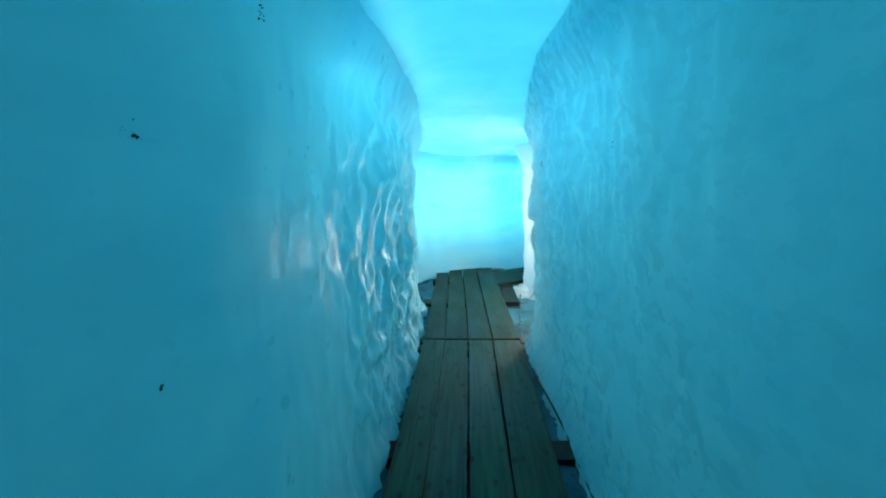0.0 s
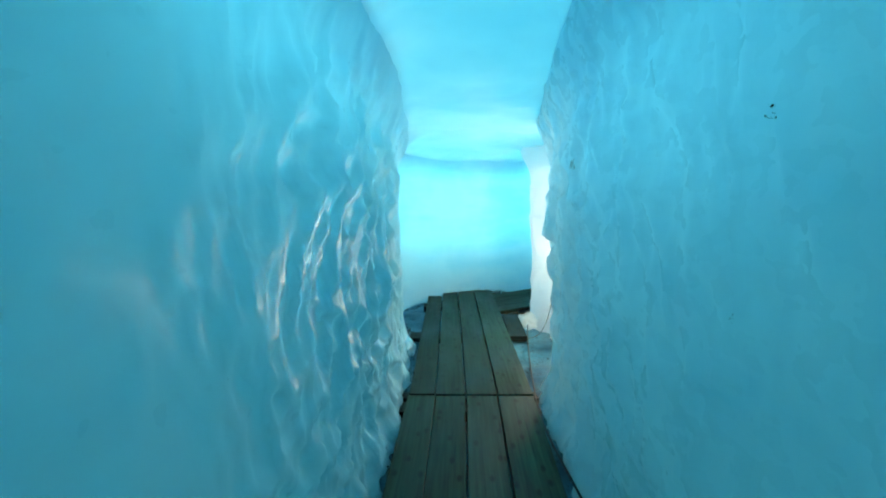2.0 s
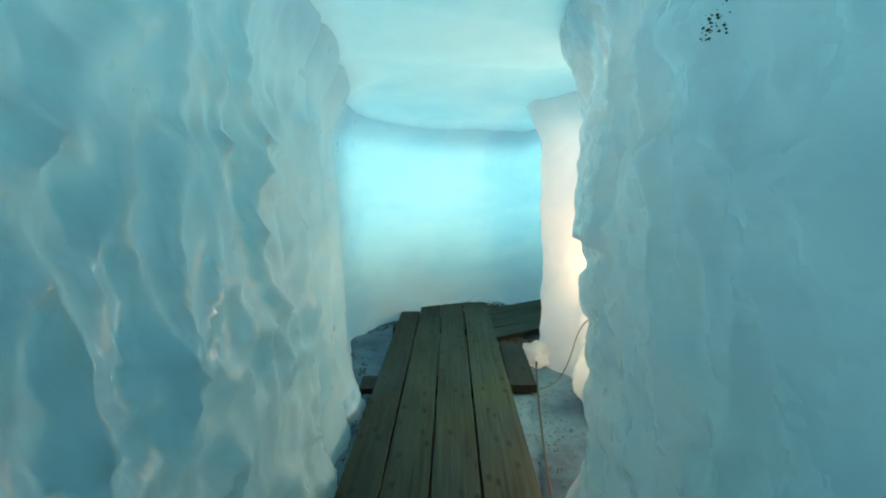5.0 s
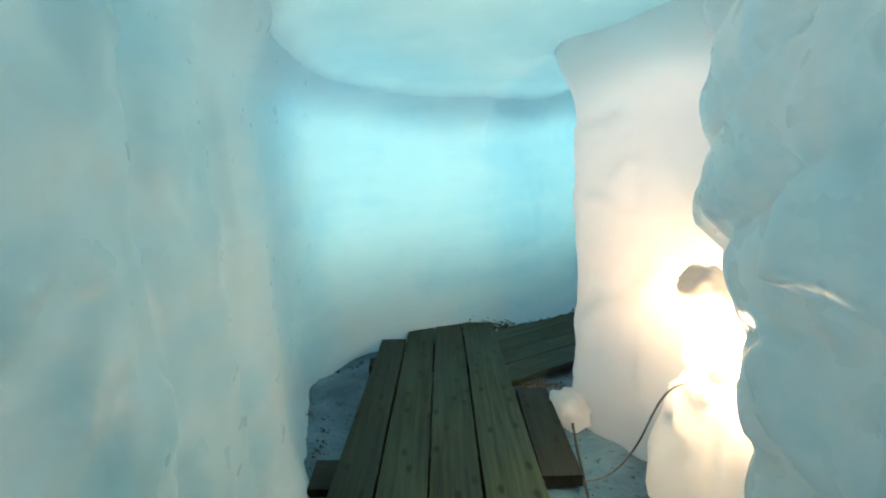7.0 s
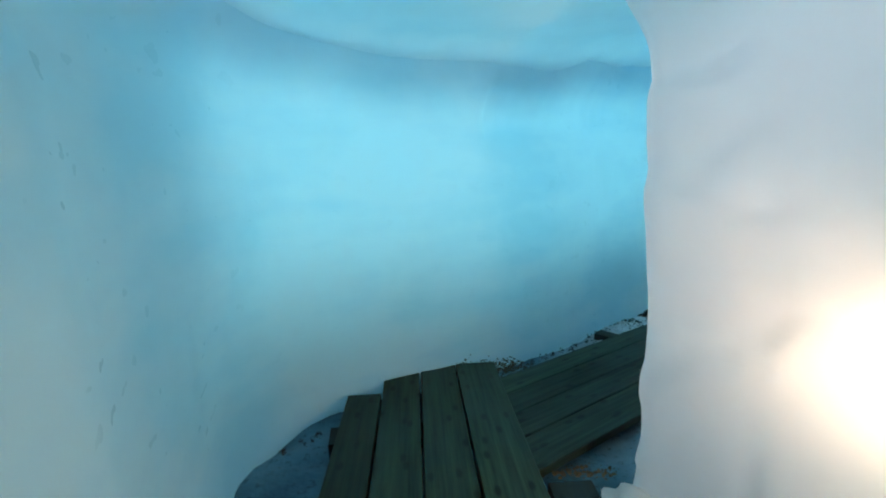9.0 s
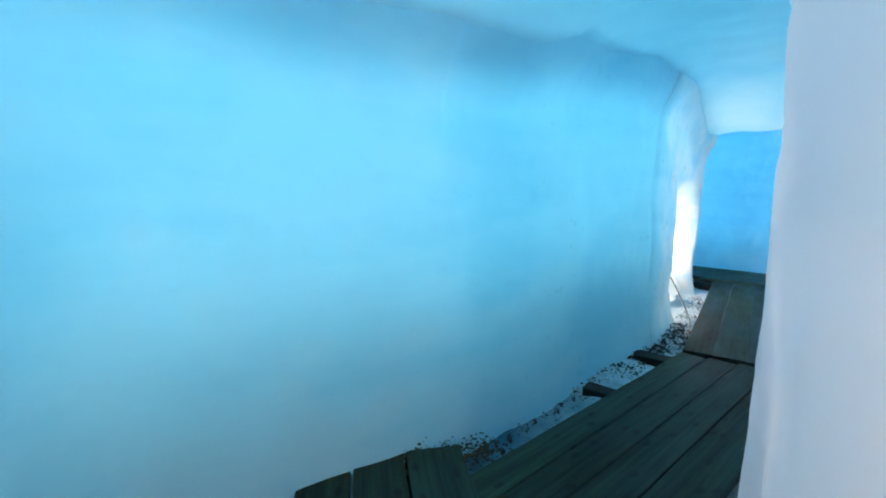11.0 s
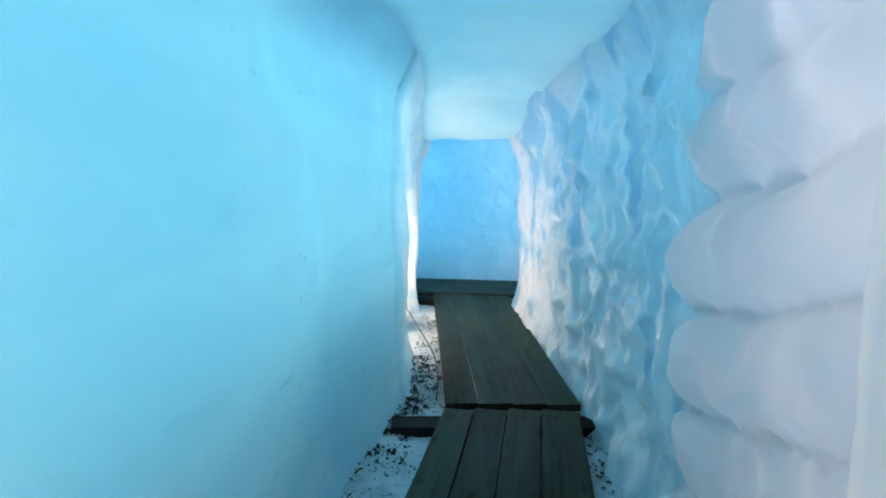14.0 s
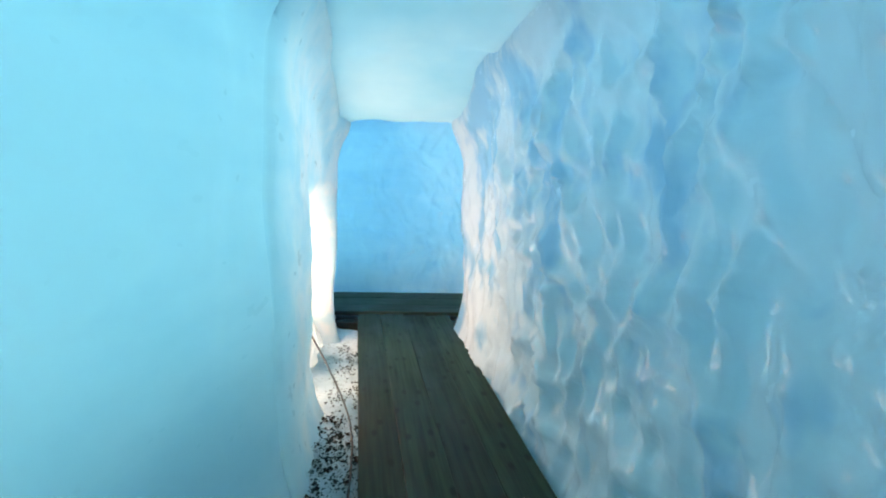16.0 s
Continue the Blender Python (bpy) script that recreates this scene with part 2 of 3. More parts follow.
def roof_height(x, y, h, inside):
    tight = max(step_up(x, 4.2, 4.6), step_up(y, 3.7, 4.1) * (1 - step_up(y, 5.6, 6.2)))
    round_off, drop = 0.42 - 0.2 * tight, 0.22 - 0.1 * tight
    curve = drop * (1 - min(1.0, max(0.0, inside / round_off))) ** 2.4
    f = noise.voronoi((x * 2.6, y * 2.6, 0.3))[0]
    if x > 3.5:
        h = min(h, 1.76 + 0.45 * (0.73 * x + 0.68 * y - 10.75) ** 2)
    return h + 0.1 * step_up(x, 0.9, 1.8) - curve + 0.04 * noise.noise((x * 1.4, y * 1.4, 5)) + 0.05 * min(f[0], 0.7) ** 2 + 0.004 * noise.noise((x * 6, y * 6, 2))


def wall_relief(x, y, z, s, rough, lobe):
    """How far the ice stands out of its even surface, in metres."""
    d = 0.05 * noise.noise((x * 1.3, y * 1.3, z * 0.9)) + 0.025 * noise.noise((x * 3.1, y * 3.1, z * 2.2 + 9))
    d += 0.003 * noise.noise((x * 9, y * 9, z * 8 + 4))
    if x > 0.7 and 4.0 < y < 5.0:
        d += 0.075 * step_up(z, 1.2, 1.235) * (1 - step_up(z, 1.3, 1.68)) * step_up(y, 4.1, 4.6) * (1 - step_up(y, 4.8, 4.93))
    if 7.9 < y < 9.4 and x > 0.7:
        d -= 0.06 * step_up(x, 0.78, 0.83) * step_up(z, 1.45, 1.68) * (1 - step_up(x, 1.9, 2.5))
    if x < 0 and 4.3 < y < 6.0:
        blocks = step_up(y, 4.3, 4.6) * (1 - step_up(y, 5.5, 5.9))
        h = z * 4.1 + 0.7 * (y - 5) * (1 if y < 5.12 else -1) + 0.35 * noise.noise((y * 2.5, z * 1.5, 1.1))
        u = h - math.floor(h)
        d += blocks * (0.02 * u ** 2 * (1 - step_up(u, 0.86, 1.0)) - 0.022 * bell(y, 4.7, 0.025) - 0.02 * bell(y, 5.13, 0.025) - 0.018 * bell(y, 5.6, 0.022))
    if rough > 0.05:
        w = 0.9 * noise.noise((s * 2.3, z * 2.3, 3.3))
        for across, up, depth, seed in ((4.6, 3.4, 0.05, 0.5), (9.5, 7.0, 0.032, 4.5)):
            dist, cells = noise.voronoi((s * across + w, z * up + w, seed))
            cell = cells[0]
            r = noise.cell_vector(cell * 7.3 + Vector((0.37, 0.11, 0.53)))
            tilt = (s * across + w - cell.x) * (r.x - 0.5) + (z * up + w - cell.y) * (r.y - 0.7)
            edge = min(1.0, (dist[1] - dist[0]) * 9)
            d += rough * depth * ((0.9 * tilt + 0.6 * (r.z - 0.5)) * edge + 1.5 * min(dist[0], 0.8) ** 2 - 0.2)
    if lobe > 0.02:
        h = z * 3.7 + 0.55 * noise.noise((s * 1.2, z * 0.9, 5.5)) + 1.3 * s
        row = math.floor(h)
        u = h - row
        swell = 0.085 + 0.03 * noise.cell(Vector((row * 1.7 + 0.3, 2.4, 0.6)))
        d += lobe * (swell * (1 - abs(2 * u - 1) ** 2.6) ** 0.55 - 0.07 + 0.02 * noise.noise((s * 4 + z * 3, z * 9 - s * 5, 8.2)) + 0.008 * noise.noise((s * 17, z * 21, 3.1)))
    if 1.15 < x < 1.75 and 5.9 < y < 7.25:
        for across, depth, seed in ((2.3, 0.075, 0.2), (5.2, 0.022, 2.6)):
            w = 0.25 * noise.noise((s * 2.1, z * 2.1, 7.7))
            dist, cells = noise.voronoi((s * across + w, z * across * 0.8 + w, seed))
            r = noise.cell_vector(cells[0] * 5.1 + Vector((0.21, 0.43, 0.77)))
            d += depth * ((s * across + w - cells[0].x) * (r.x - 0.5) + (z * across * 0.8 + w - cells[0].y) * (r.y - 0.5)) * min(1.0, (dist[1] - dist[0]) * 8)
    return d


def lobe_from(z, hollow):
    return 1 - min(1, 5 * max(0, hollow)) * (1 - step_up(z, 0.85, 1.1))


def ice_wall(name, label, points, side, thick=0.35, back=16, ds=0.024, dz=0.03, mat=None, z0=-0.25, z1=2.2):
    """A wall of ice along points of (x, y, lean, roughness, lobes, hollow under the lobes); side: +1 where the tunnel lies to the right of the line's way."""
    s, line = smooth_line([(*p, 0)[:6] for p in points], ds)
    xy = line[:, :2]
    tangent = np.gradient(xy, axis=0)
    tangent /= np.linalg.norm(tangent, axis=1)[:, None]
    inward = np.stack([tangent[:, 1], -tangent[:, 0]], axis=1) * side
    k = back
    even = np.stack([np.convolve(np.pad(xy[:, i], k, mode="reflect", reflect_type="odd"), np.ones(2 * k + 1) / (2 * k + 1), "valid") for i in range(2)], axis=1)
    soft = np.stack([np.convolve(np.pad(inward[:, i], k, mode="edge"), np.ones(2 * k + 1) / (2 * k + 1), "valid") for i in range(2)], axis=1)
    soft /= np.linalg.norm(soft, axis=1)[:, None]
    n, m = len(s), round((z1 - z0) / dz) + 1
    verts, heights = [], []
    for i in range(n):
        x, y = xy[i]
        px, py = x + 0.15 * inward[i, 0], y + 0.15 * inward[i, 1]
        lean, rough, lobe, hollow = line[i, 2], max(0, line[i, 3]), max(0, line[i, 4]), line[i, 5]
        top = roof_height(px, py, roof(px, py)[0], 0.16 + 2 * max(0.0, lean)) + 0.025
        zs = np.linspace(z0, top, m)
        heights.append(zs)
        for z in zs:
            over = step_up(z, top - 0.5, top - 0.05)
            foot = max(0.0, (0.25 - z) / 0.3)
            relief = wall_relief(x, y, z, s[i], rough, lobe * lobe_from(z, hollow)) * (1 - 0.85 * over)
            d = lean * max(0.0, z) + 0.13 * over ** 2 + 0.05 * foot ** 2 + relief - hollow * (1 - step_up(z, 0.8, 1.35))
            verts.append((x + d * inward[i, 0], y + d * inward[i, 1], z))
    for i in range(n):
        for z in heights[i]:
            deep = thick + max(0.0, line[i, 5])
            verts.append((even[i, 0] - deep * soft[i, 0], even[i, 1] - deep * soft[i, 1], z))
    faces = []
    q = n * m
    for i in range(n - 1):
        for j in range(m - 1):
            a, b, c, d = i * m + j, (i + 1) * m + j, (i + 1) * m + j + 1, i * m + j + 1
            faces.append((a, b, c, d) if side < 0 else (d, c, b, a))
            faces.append((q + d, q + c, q + b, q + a) if side < 0 else (q + a, q + b, q + c, q + d))
        for j in (0, m - 1):
            a, b = i * m + j, (i + 1) * m + j
            faces.append((a, b, q + b, q + a))
    for i in (0, n - 1):
        for j in range(m - 1):
            a, b = i * m + j, i * m + j + 1
            faces.append((a, b, q + b, q + a))
    ob = new(name, mesh_of(name, verts, faces, mat or ICE))
    return tagged(ob, label, "ice wall", kind="structure")


# ---- walls, roof and ground ----
LEFT = [(-0.5, -1.95, 0, .3, 0), (-0.49, 0, 0, .15, 0), (-0.48, 1.2, 0, .1, 0), (-0.47, 1.9, 0, .25, 0), (-0.46, 2.4, 0, .9, 0), (-0.40, 3.4, 0, 1.3, 0), (-0.35, 4.2, 0, 1.3, 0),
        (-0.33, 4.8, -.02, 1.0, 0), (-0.33, 5.08, -.02, .7, 0), (-0.37, 5.17, -.02, .4, 0), (-0.33, 5.28, -.02, .35, 0), (-0.34, 5.55, -.02, .2, 0), (-0.385, 5.66, -.02, .1, 0), (-0.35, 5.77, -.02, .05, 0), (-0.37, 6.02, -.02, 0, 0), (-0.46, 6.3, -.02, 0, 0), (-0.56, 6.8, 0, 0, 0), (-0.57, 7.3, 0, 0, 0),
        (-0.38, 7.68, 0, 0, 0), (0.1, 7.94, 0, 0, 0), (0.8, 8.22, 0, 0, 0), (1.4, 8.55, 0, 0, 0), (2.0, 9.04, 0, 0, 0), (2.5, 9.28, 0, .05, 0), (2.8, 9.475, 0, .05, 0), (2.86, 9.535, 0, .05, 0), (2.92, 9.545, 0, .1, 0),
        (3.15, 9.75, 0, .3, 0), (3.5, 10.06, 0, .3, 0), (3.62, 10.2, 0, .3, 0, .06), (3.8, 10.4, 0, .3, 0, .4), (4.05, 10.62, 0, .3, 0, .46), (4.3, 10.84, 0, .2, 0, .4), (4.48, 10.95, 0, .1, 0, .08), (4.58, 11.02, 0, .1, 0, 0), (4.6, 11.2, 0, .1, 0),
        (4.5, 11.5, 0, .1, 0), (4.2, 12.1, 0, .1, 0)]
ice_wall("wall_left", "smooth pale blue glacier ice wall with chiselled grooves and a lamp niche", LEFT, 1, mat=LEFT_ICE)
RIGHT = [(0.83, -1.95, .05, .3, 0), (0.84, 0, .05, .15, 0), (0.85, 1.2, .05, .2, 0), (0.88, 2.4, .06, .6, 0), (0.92, 3.4, .06, .9, .1), (0.96, 4.2, .04, 1.0, .3), (0.98, 4.75, .01, .6, .6), (0.99, 5.0, 0, .4, .85, .06), (1.03, 5.25, 0, .3, .95, .2),
         (1.10, 5.38, 0, .3, .9, .28), (1.32, 5.42, 0, .3, .3, .12), (1.58, 5.62, 0, .3, 0), (1.66, 5.92, 0, .2, 0), (1.66, 6.15, 0, .2, 0), (1.8, 6.35, 0, .1, 0)]
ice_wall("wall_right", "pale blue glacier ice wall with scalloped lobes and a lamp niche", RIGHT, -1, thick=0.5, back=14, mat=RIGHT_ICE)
PILLAR = [(1.8, 5.95, 0, .1, 0), (1.56, 6.22, 0, .1, 0), (1.31, 6.6, .02, .1, 0), (1.225, 6.77, .03, .05, 0), (1.36, 6.88, .01, .05, 0), (1.55, 7.08, 0, .1, 0), (1.68, 7.27, -.01, .1, 0), (1.76, 7.18, 0, .1, .2),
          (2.05, 7.4, 0, .6, 1.1), (2.28, 7.62, 0, .6, 1.2), (2.4, 7.62, 0, .5, 1), (2.6, 7.6, 0, .3, .6)]
ice_wall("wall_corner", "milky white ice corner pillar with stacked rounded lobes", PILLAR, -1, thick=0.3, back=30, mat=MILKY_ICE)
PASSAGE = [(2.3, 7.5, 0, .3, .3), (2.55, 7.66, 0, .5, .3), (2.8, 7.78, 0, .9, .2), (3.05, 7.95, 0, 1.3, 0), (3.45, 8.3, 0, 1.3, 0), (4.0, 8.84, 0, 1.3, 0), (4.55, 9.38, 0, 1.0, 0), (5.05, 9.86, 0, .5, 0), (5.26, 10.1, 0, .3, 0), (5.4, 10.1, 0, .3, 0),
           (5.8, 9.6, 0, .3, 0), (6.3, 8.95, 0, .3, 0)]
ice_wall("wall_passage", "wet chiselled blue ice wall streaked with clear ice", PASSAGE, -1, thick=0.4, mat=STREAKED_ICE)
END = [(4.15, 11.95, 0, .2, 0), (4.35, 12.75, 0, .2, 0), (5.0, 12.95, 0, .2, 0), (5.55, 12.6, 0, .3, 0), (5.98, 12.2, 0, .6, 0), (6.4, 11.6, 0, .9, 0), (6.8, 10.95, 0, 1, 0), (7.3, 10.0, 0, .8, 0), (7.2, 9.2, 0, .5, 0), (6.2, 8.9, 0, .3, 0)]
ice_wall("wall_end", "bright blue glacier ice wall across the tunnel's end", END, 1, mat=BLUE_ICE)
ice_wall("wall_back", "plain blue ice wall closing the tunnel", [(1.1, -1.85, 0, .2, 0), (0.2, -1.9, 0, .2, 0), (-0.8, -1.85, 0, .2, 0)], 1)


def wall_lines():
    spots, normals = [], []
    for points, side in ((LEFT, 1), (RIGHT, -1), (PILLAR, -1), (PASSAGE, -1), (END, 1)):
        _, line = smooth_line([p[:2] for p in points], 0.04)
        t = np.gradient(line, axis=0)
        t /= np.linalg.norm(t, axis=1)[:, None]
        spots.append(line)
        normals.append(np.stack([t[:, 1], -t[:, 0]], axis=1) * side)
    return np.vstack(spots), np.vstack(normals)


WALL_SPOTS, WALL_NORMALS = wall_lines()


def from_wall(x, y):
    """How far a place of the plan lies inside the tunnel's walls; negative behind them."""
    gap = np.array((x, y)) - WALL_SPOTS
    d = (gap ** 2).sum(axis=1)
    i = int(d.argmin())
    return math.copysign(math.sqrt(float(d[i])), float(gap[i] @ WALL_NORMALS[i]))


def sheet(name, label, category, height, x0, x1, y0, y1, step, reach, behind, thick, mat, up):
    """A sheet of ice over the plan near the walkway, with its own thickness."""
    nx, ny = round((x1 - x0) / step) + 1, round((y1 - y0) / step) + 1
    index, verts = {}, []
    for i in range(nx):
        for j in range(ny):
            x, y = x0 + i * step, y0 + j * step
            if float(((ALL_MID[:, :2] - (x, y)) ** 2).sum(axis=1).min()) > reach ** 2:
                continue
            inside = from_wall(x, y)
            if inside > -behind:
                index[i, j] = len(verts)
                verts.append((x, y, height(x, y, roof(x, y)[0], inside)))
    count = len(verts)
    verts += [(x, y, z + (thick if not up else -thick)) for x, y, z in verts]
    faces = []
    for (i, j), a in index.items():
        ring = [index.get(c) for c in ((i, j), (i + 1, j), (i + 1, j + 1), (i, j + 1))]
        if None in ring:
            continue
        faces.append(tuple(ring) if up else tuple(reversed(ring)))
        low = [count + v for v in ring]
        faces.append(tuple(reversed(low)) if up else tuple(low))
    ob = new(name, mesh_of(name, verts, faces, mat))
    return tagged(ob, label, category, kind="structure")


def ground_height(x, y, h, inside=0.5):
    return -0.12 + 0.05 * noise.noise((x * 2.2, y * 2.2, 1)) + 0.02 * noise.noise((x * 9, y * 9, 1))


sheet("ceiling", "pale blue ice ceiling with hollowed scallops", "ice ceiling", roof_height, -2.2, 8.6, -3.2, 14.4, 0.045, 1.75, 0.16, 0.3, ROOF_ICE, False)
sheet("floor", "dirty wet ice ground under the walkway", "ice floor", ground_height, -2.2, 8.6, -3.2, 14.4, 0.05, 1.75, 0.6, 0.25, FLOOR_ICE, True)


# ---- boardwalk ----
def plank(parent, a, b, width, thick=0.045, name="plank", mat=None, lift=0.0, sag=0.004, taper=1.0):
    """A sawn board from a to b in plan, its top at z = lift, with worn edges and uneven ends."""
    a, b = Vector((*a, 0)), Vector((*b, 0))
    length = (b - a).length
    ends = 0.006
    bm = bmesh.new()
    cuts, w, c = 9, width / 2, 0.0035
    profile = [(-w, -thick), (-w, -c), (-w + c, 0), (w - c, 0), (w, -c), (w, -thick)]
    rings = []
    for i in range(cuts):
        u = i / (cuts - 1)
        y = (u - 0.5) * length + (random.uniform(-ends, ends) if i in (0, cuts - 1) else 0)
        side, drop = random.uniform(-0.002, 0.002), random.uniform(-sag, 0)
        rings.append([bm.verts.new((x * (1 + (taper - 1) * u) + side, y + (0.004 * x / w if i in (0, cuts - 1) else 0), z + drop)) for x, z in profile])
    for r, q in zip(rings, rings[1:]):
        for k in range(6):
            bm.faces.new((r[k], r[(k + 1) % 6], q[(k + 1) % 6], q[k]))
    bm.faces.new(reversed(rings[0]))
    bm.faces.new(rings[-1])
    bmesh.ops.recalc_face_normals(bm, faces=bm.faces)
    ob = part(name, bm, mat or WOOD, parent)
    turn = math.atan2(b.y - a.y, b.x - a.x) - math.pi / 2
    ob.matrix_local = Matrix.Translation((a + b) / 2 + Vector((0, 0, lift))) @ Matrix.Rotation(turn, 4, "Z")
    return ob


def boardwalk(label, planks, bearers):
    thing = tagged(new("boardwalk"), label, "boardwalk", group="boardwalk sections")
    for a, b, width, lift, *taper in planks:
        plank(thing, a, b, width, lift=lift, taper=taper[0] if taper else 1.0)
    for a, b, width in bearers:
        plank(thing, a, b, width, 0.08, "bearer", WET_WOOD, -0.052)
    return thing


def lane(start_left, start_right, end_left, end_right, shares, gaps=0.0, trims=None, slits=()):
    """Boards side by side between two ends; shares: the widths' parts of the whole."""
    sl, sr, el, er = map(Vector, (start_left, start_right, end_left, end_right))
    total, at, out = sum(shares), 0.0, []
    for i, w in enumerate(shares):
        u = (at + w / 2) / total
        a, b = sl.lerp(sr, u), el.lerp(er, u)
        if trims:
            b = b + (b - a).normalized() * trims[i]
        across = (sr - sl) - (sr - sl).project(b - a)
        far = (er - el) - (er - el).project(b - a)
        out.append((a, b, across.length * w / total - gaps - 0.005 - (0.012 if i in slits else 0), random.uniform(-0.0025, 0.0015), far.length / across.length))
        at += w
    return out


SHARES = [0.22, 0.235, 0.255, 0.28]
boardwalk("weathered grey wooden plank walkway lying on ice", lane((-0.52, -1.6), (0.46, -1.6), (-0.205, 4.5), (0.785, 4.49), SHARES, slits=(2,)), [((-0.5, 0.2), (0.8, 0.2), 0.2), ((-0.42, 2.68), (0.86, 2.68), 0.2), ((-0.3, 4.42), (0.82, 4.42), 0.16)])
boardwalk("weathered wooden plank walkway with dark knots, ending at an ice wall", lane((-0.2, 4.53), (0.79, 4.52), (-0.11, 7.76), (0.86, 7.76), SHARES, trims=[-0.02, 0.28, 0.33, 0.35], slits=(0, 2)), [((-0.3, 4.62), (0.84, 4.62), 0.12), ((-0.27, 6.1), (0.84, 6.1), 0.22), ((-0.16, 7.4), (0.9, 7.4), 0.16)])
branch = boardwalk("weathered wooden plank walkway branching off beside an ice wall", lane((0.72, 7.805), (0.69, 6.855), (2.84, 9.04), (3.39, 8.44), [0.19, 0.2, 0.2, 0.235]), [((1.9, 8.75), (2.7, 7.7), 0.12), ((2.58, 9.22), (3.55, 8.22), 0.14)])
branch.location.z = -0.01
boardwalk("weathered wooden plank walkway leading to a doorway in the ice", lane((2.89, 9.07), (3.44, 8.45), (5.08, 11.24), (5.61, 10.47), [0.21, 0.22, 0.21, 0.22], gaps=-0.005), [((4.85, 11.4), (5.75, 10.2), 0.14)])
boardwalk("grey wooden planks laid across the tunnel's end", [((4.45, 12.35), (6.55, 9.65), 0.3, 0.012), ((4.7, 12.55), (6.85, 9.8), 0.3, 0.01), ((4.95, 12.72), (7.1, 9.95), 0.28, 0.012)], [((4.85, 11.8), (5.4, 12.3), 0.14), ((5.9, 10.35), (6.5, 10.85), 0.14)])
loose = plank(None, (0.93, 6.02), (0.97, 6.9), 0.2, 0.06, "loose_plank", WET_WOOD, -0.035)
tagged(loose, "short dark wet wooden board lying beside the walkway", "plank")


# ---- lamps and cables ----
def cable(name, label, points, radius=0.007, mat=None):
    cu = bpy.data.curves.new(name, "CURVE")
    cu.dimensions, cu.bevel_depth, cu.bevel_resolution = "3D", radius, 3
    sp = cu.splines.new("NURBS")
    sp.points.add(len(points) - 1)
    for p, c in zip(sp.points, points):
        p.co = (*c, 1)
    sp.use_endpoint_u, sp.order_u = True, 4
    ob = new(name, cu)
    me = bpy.data.meshes.new_from_object(ob.evaluated_get(bpy.context.evaluated_depsgraph_get()))
    bpy.data.objects.remove(ob)
    me.materials.append(mat or RUBBER)
    return tagged(new(name, me), label, "cable")


def cave_lamp(place):
    lamp = tagged(new("work_lamp"), "small lit globe lamp standing in an ice niche", "lamp", group="niche lamps")
    bm = bmesh.new()
    bmesh.ops.create_cone(bm, cap_ends=True, segments=20, radius1=0.05, radius2=0.04, depth=0.03, matrix=Matrix.Translation((0, 0, 0.0)))
    part("base", bm, CERAMIC, lamp)
    bm = bmesh.new()
    bmesh.ops.create_cone(bm, cap_ends=True, segments=16, radius1=0.024, radius2=0.03, depth=0.05, matrix=Matrix.Translation((0, 0, 0.038)))
    part("socket", bm, CERAMIC, lamp)
    bm = bmesh.new()
    bmesh.ops.create_uvsphere(bm, u_segments=24, v_segments=16, radius=0.065, matrix=Matrix.Translation((0, 0, 0.12)))
    for f in bm.faces:
        f.smooth = True
    b = part("bulb", bm, GLOW, lamp, "glowing warm glass bulb")
    b.visible_shadow = False
    lamp.location = place
    return lamp


cave_lamp(LAMP_1)
cave_lamp(LAMP_2)
cable("power_cable", "thin black power cable lying on the ice beside the walkway",
      [(0.88, -1.5, -.07), (0.84, 0.6, -.07), (0.79, 2.0, -.07), (0.84, 2.75, -.06), (0.82, 3.5, -.06), (0.77, 4.1, -.06), (0.84, 4.75, -.06), (0.93, 5.4, -.06), (1.03, 6.0, -.06), (1.11, 6.45, -.06), (1.2, 6.8, -.06), (1.5, 7.05, -.07), (2.2, 7.55, -.08)])
cable("lamp_cable", "thin grey cable hanging from a niche lamp to the ground",
      [(1.03, 6.0, -.055), (1.12, 5.98, -.04), (1.2, 5.96, 0.06), (1.22, 5.84, 0.28), (1.23, 5.78, 0.46), (1.28, 5.73, 0.58), (1.36, 5.72, 0.57)], 0.004, GREY_RUBBER)
cable("lamp_cable", "thin black cable running along icy ground to a niche lamp",
      [(3.0, 9.25, -.08), (3.36, 9.55, -.06), (3.6, 9.85, -.03), (3.85, 10.3, 0.02), (3.95, 10.6, 0.2), (3.9, 10.72, 0.33)], 0.006)


# ---- ice lumps ----
def ice_lump(name, label, category, place, size, seed, mat=None, uneven=0.25):
    bm = bmesh.new()
    bmesh.ops.create_icosphere(bm, subdivisions=4, radius=1.0)
    for v in bm.verts:
        n = v.co.normalized()
        k = 1 + uneven * noise.noise(n * 1.6 + Vector((seed, 0, 0))) + 0.12 * noise.noise(n * 2.7 + Vector((seed, seed, 0))) + 0.08 * noise.noise(n * 4 + Vector((0, seed, 0)))
        v.co = Vector((n.x * size[0], n.y * size[1], n.z * size[2])) * k
    for f in bm.faces:
        f.smooth = True
    me = bpy.data.meshes.new(name)
    bm.to_mesh(me)
    bm.free()
    me.materials.append(mat or ICE)
    ob = new(name, me)
    ob.location = place
    return tagged(ob, label, category)


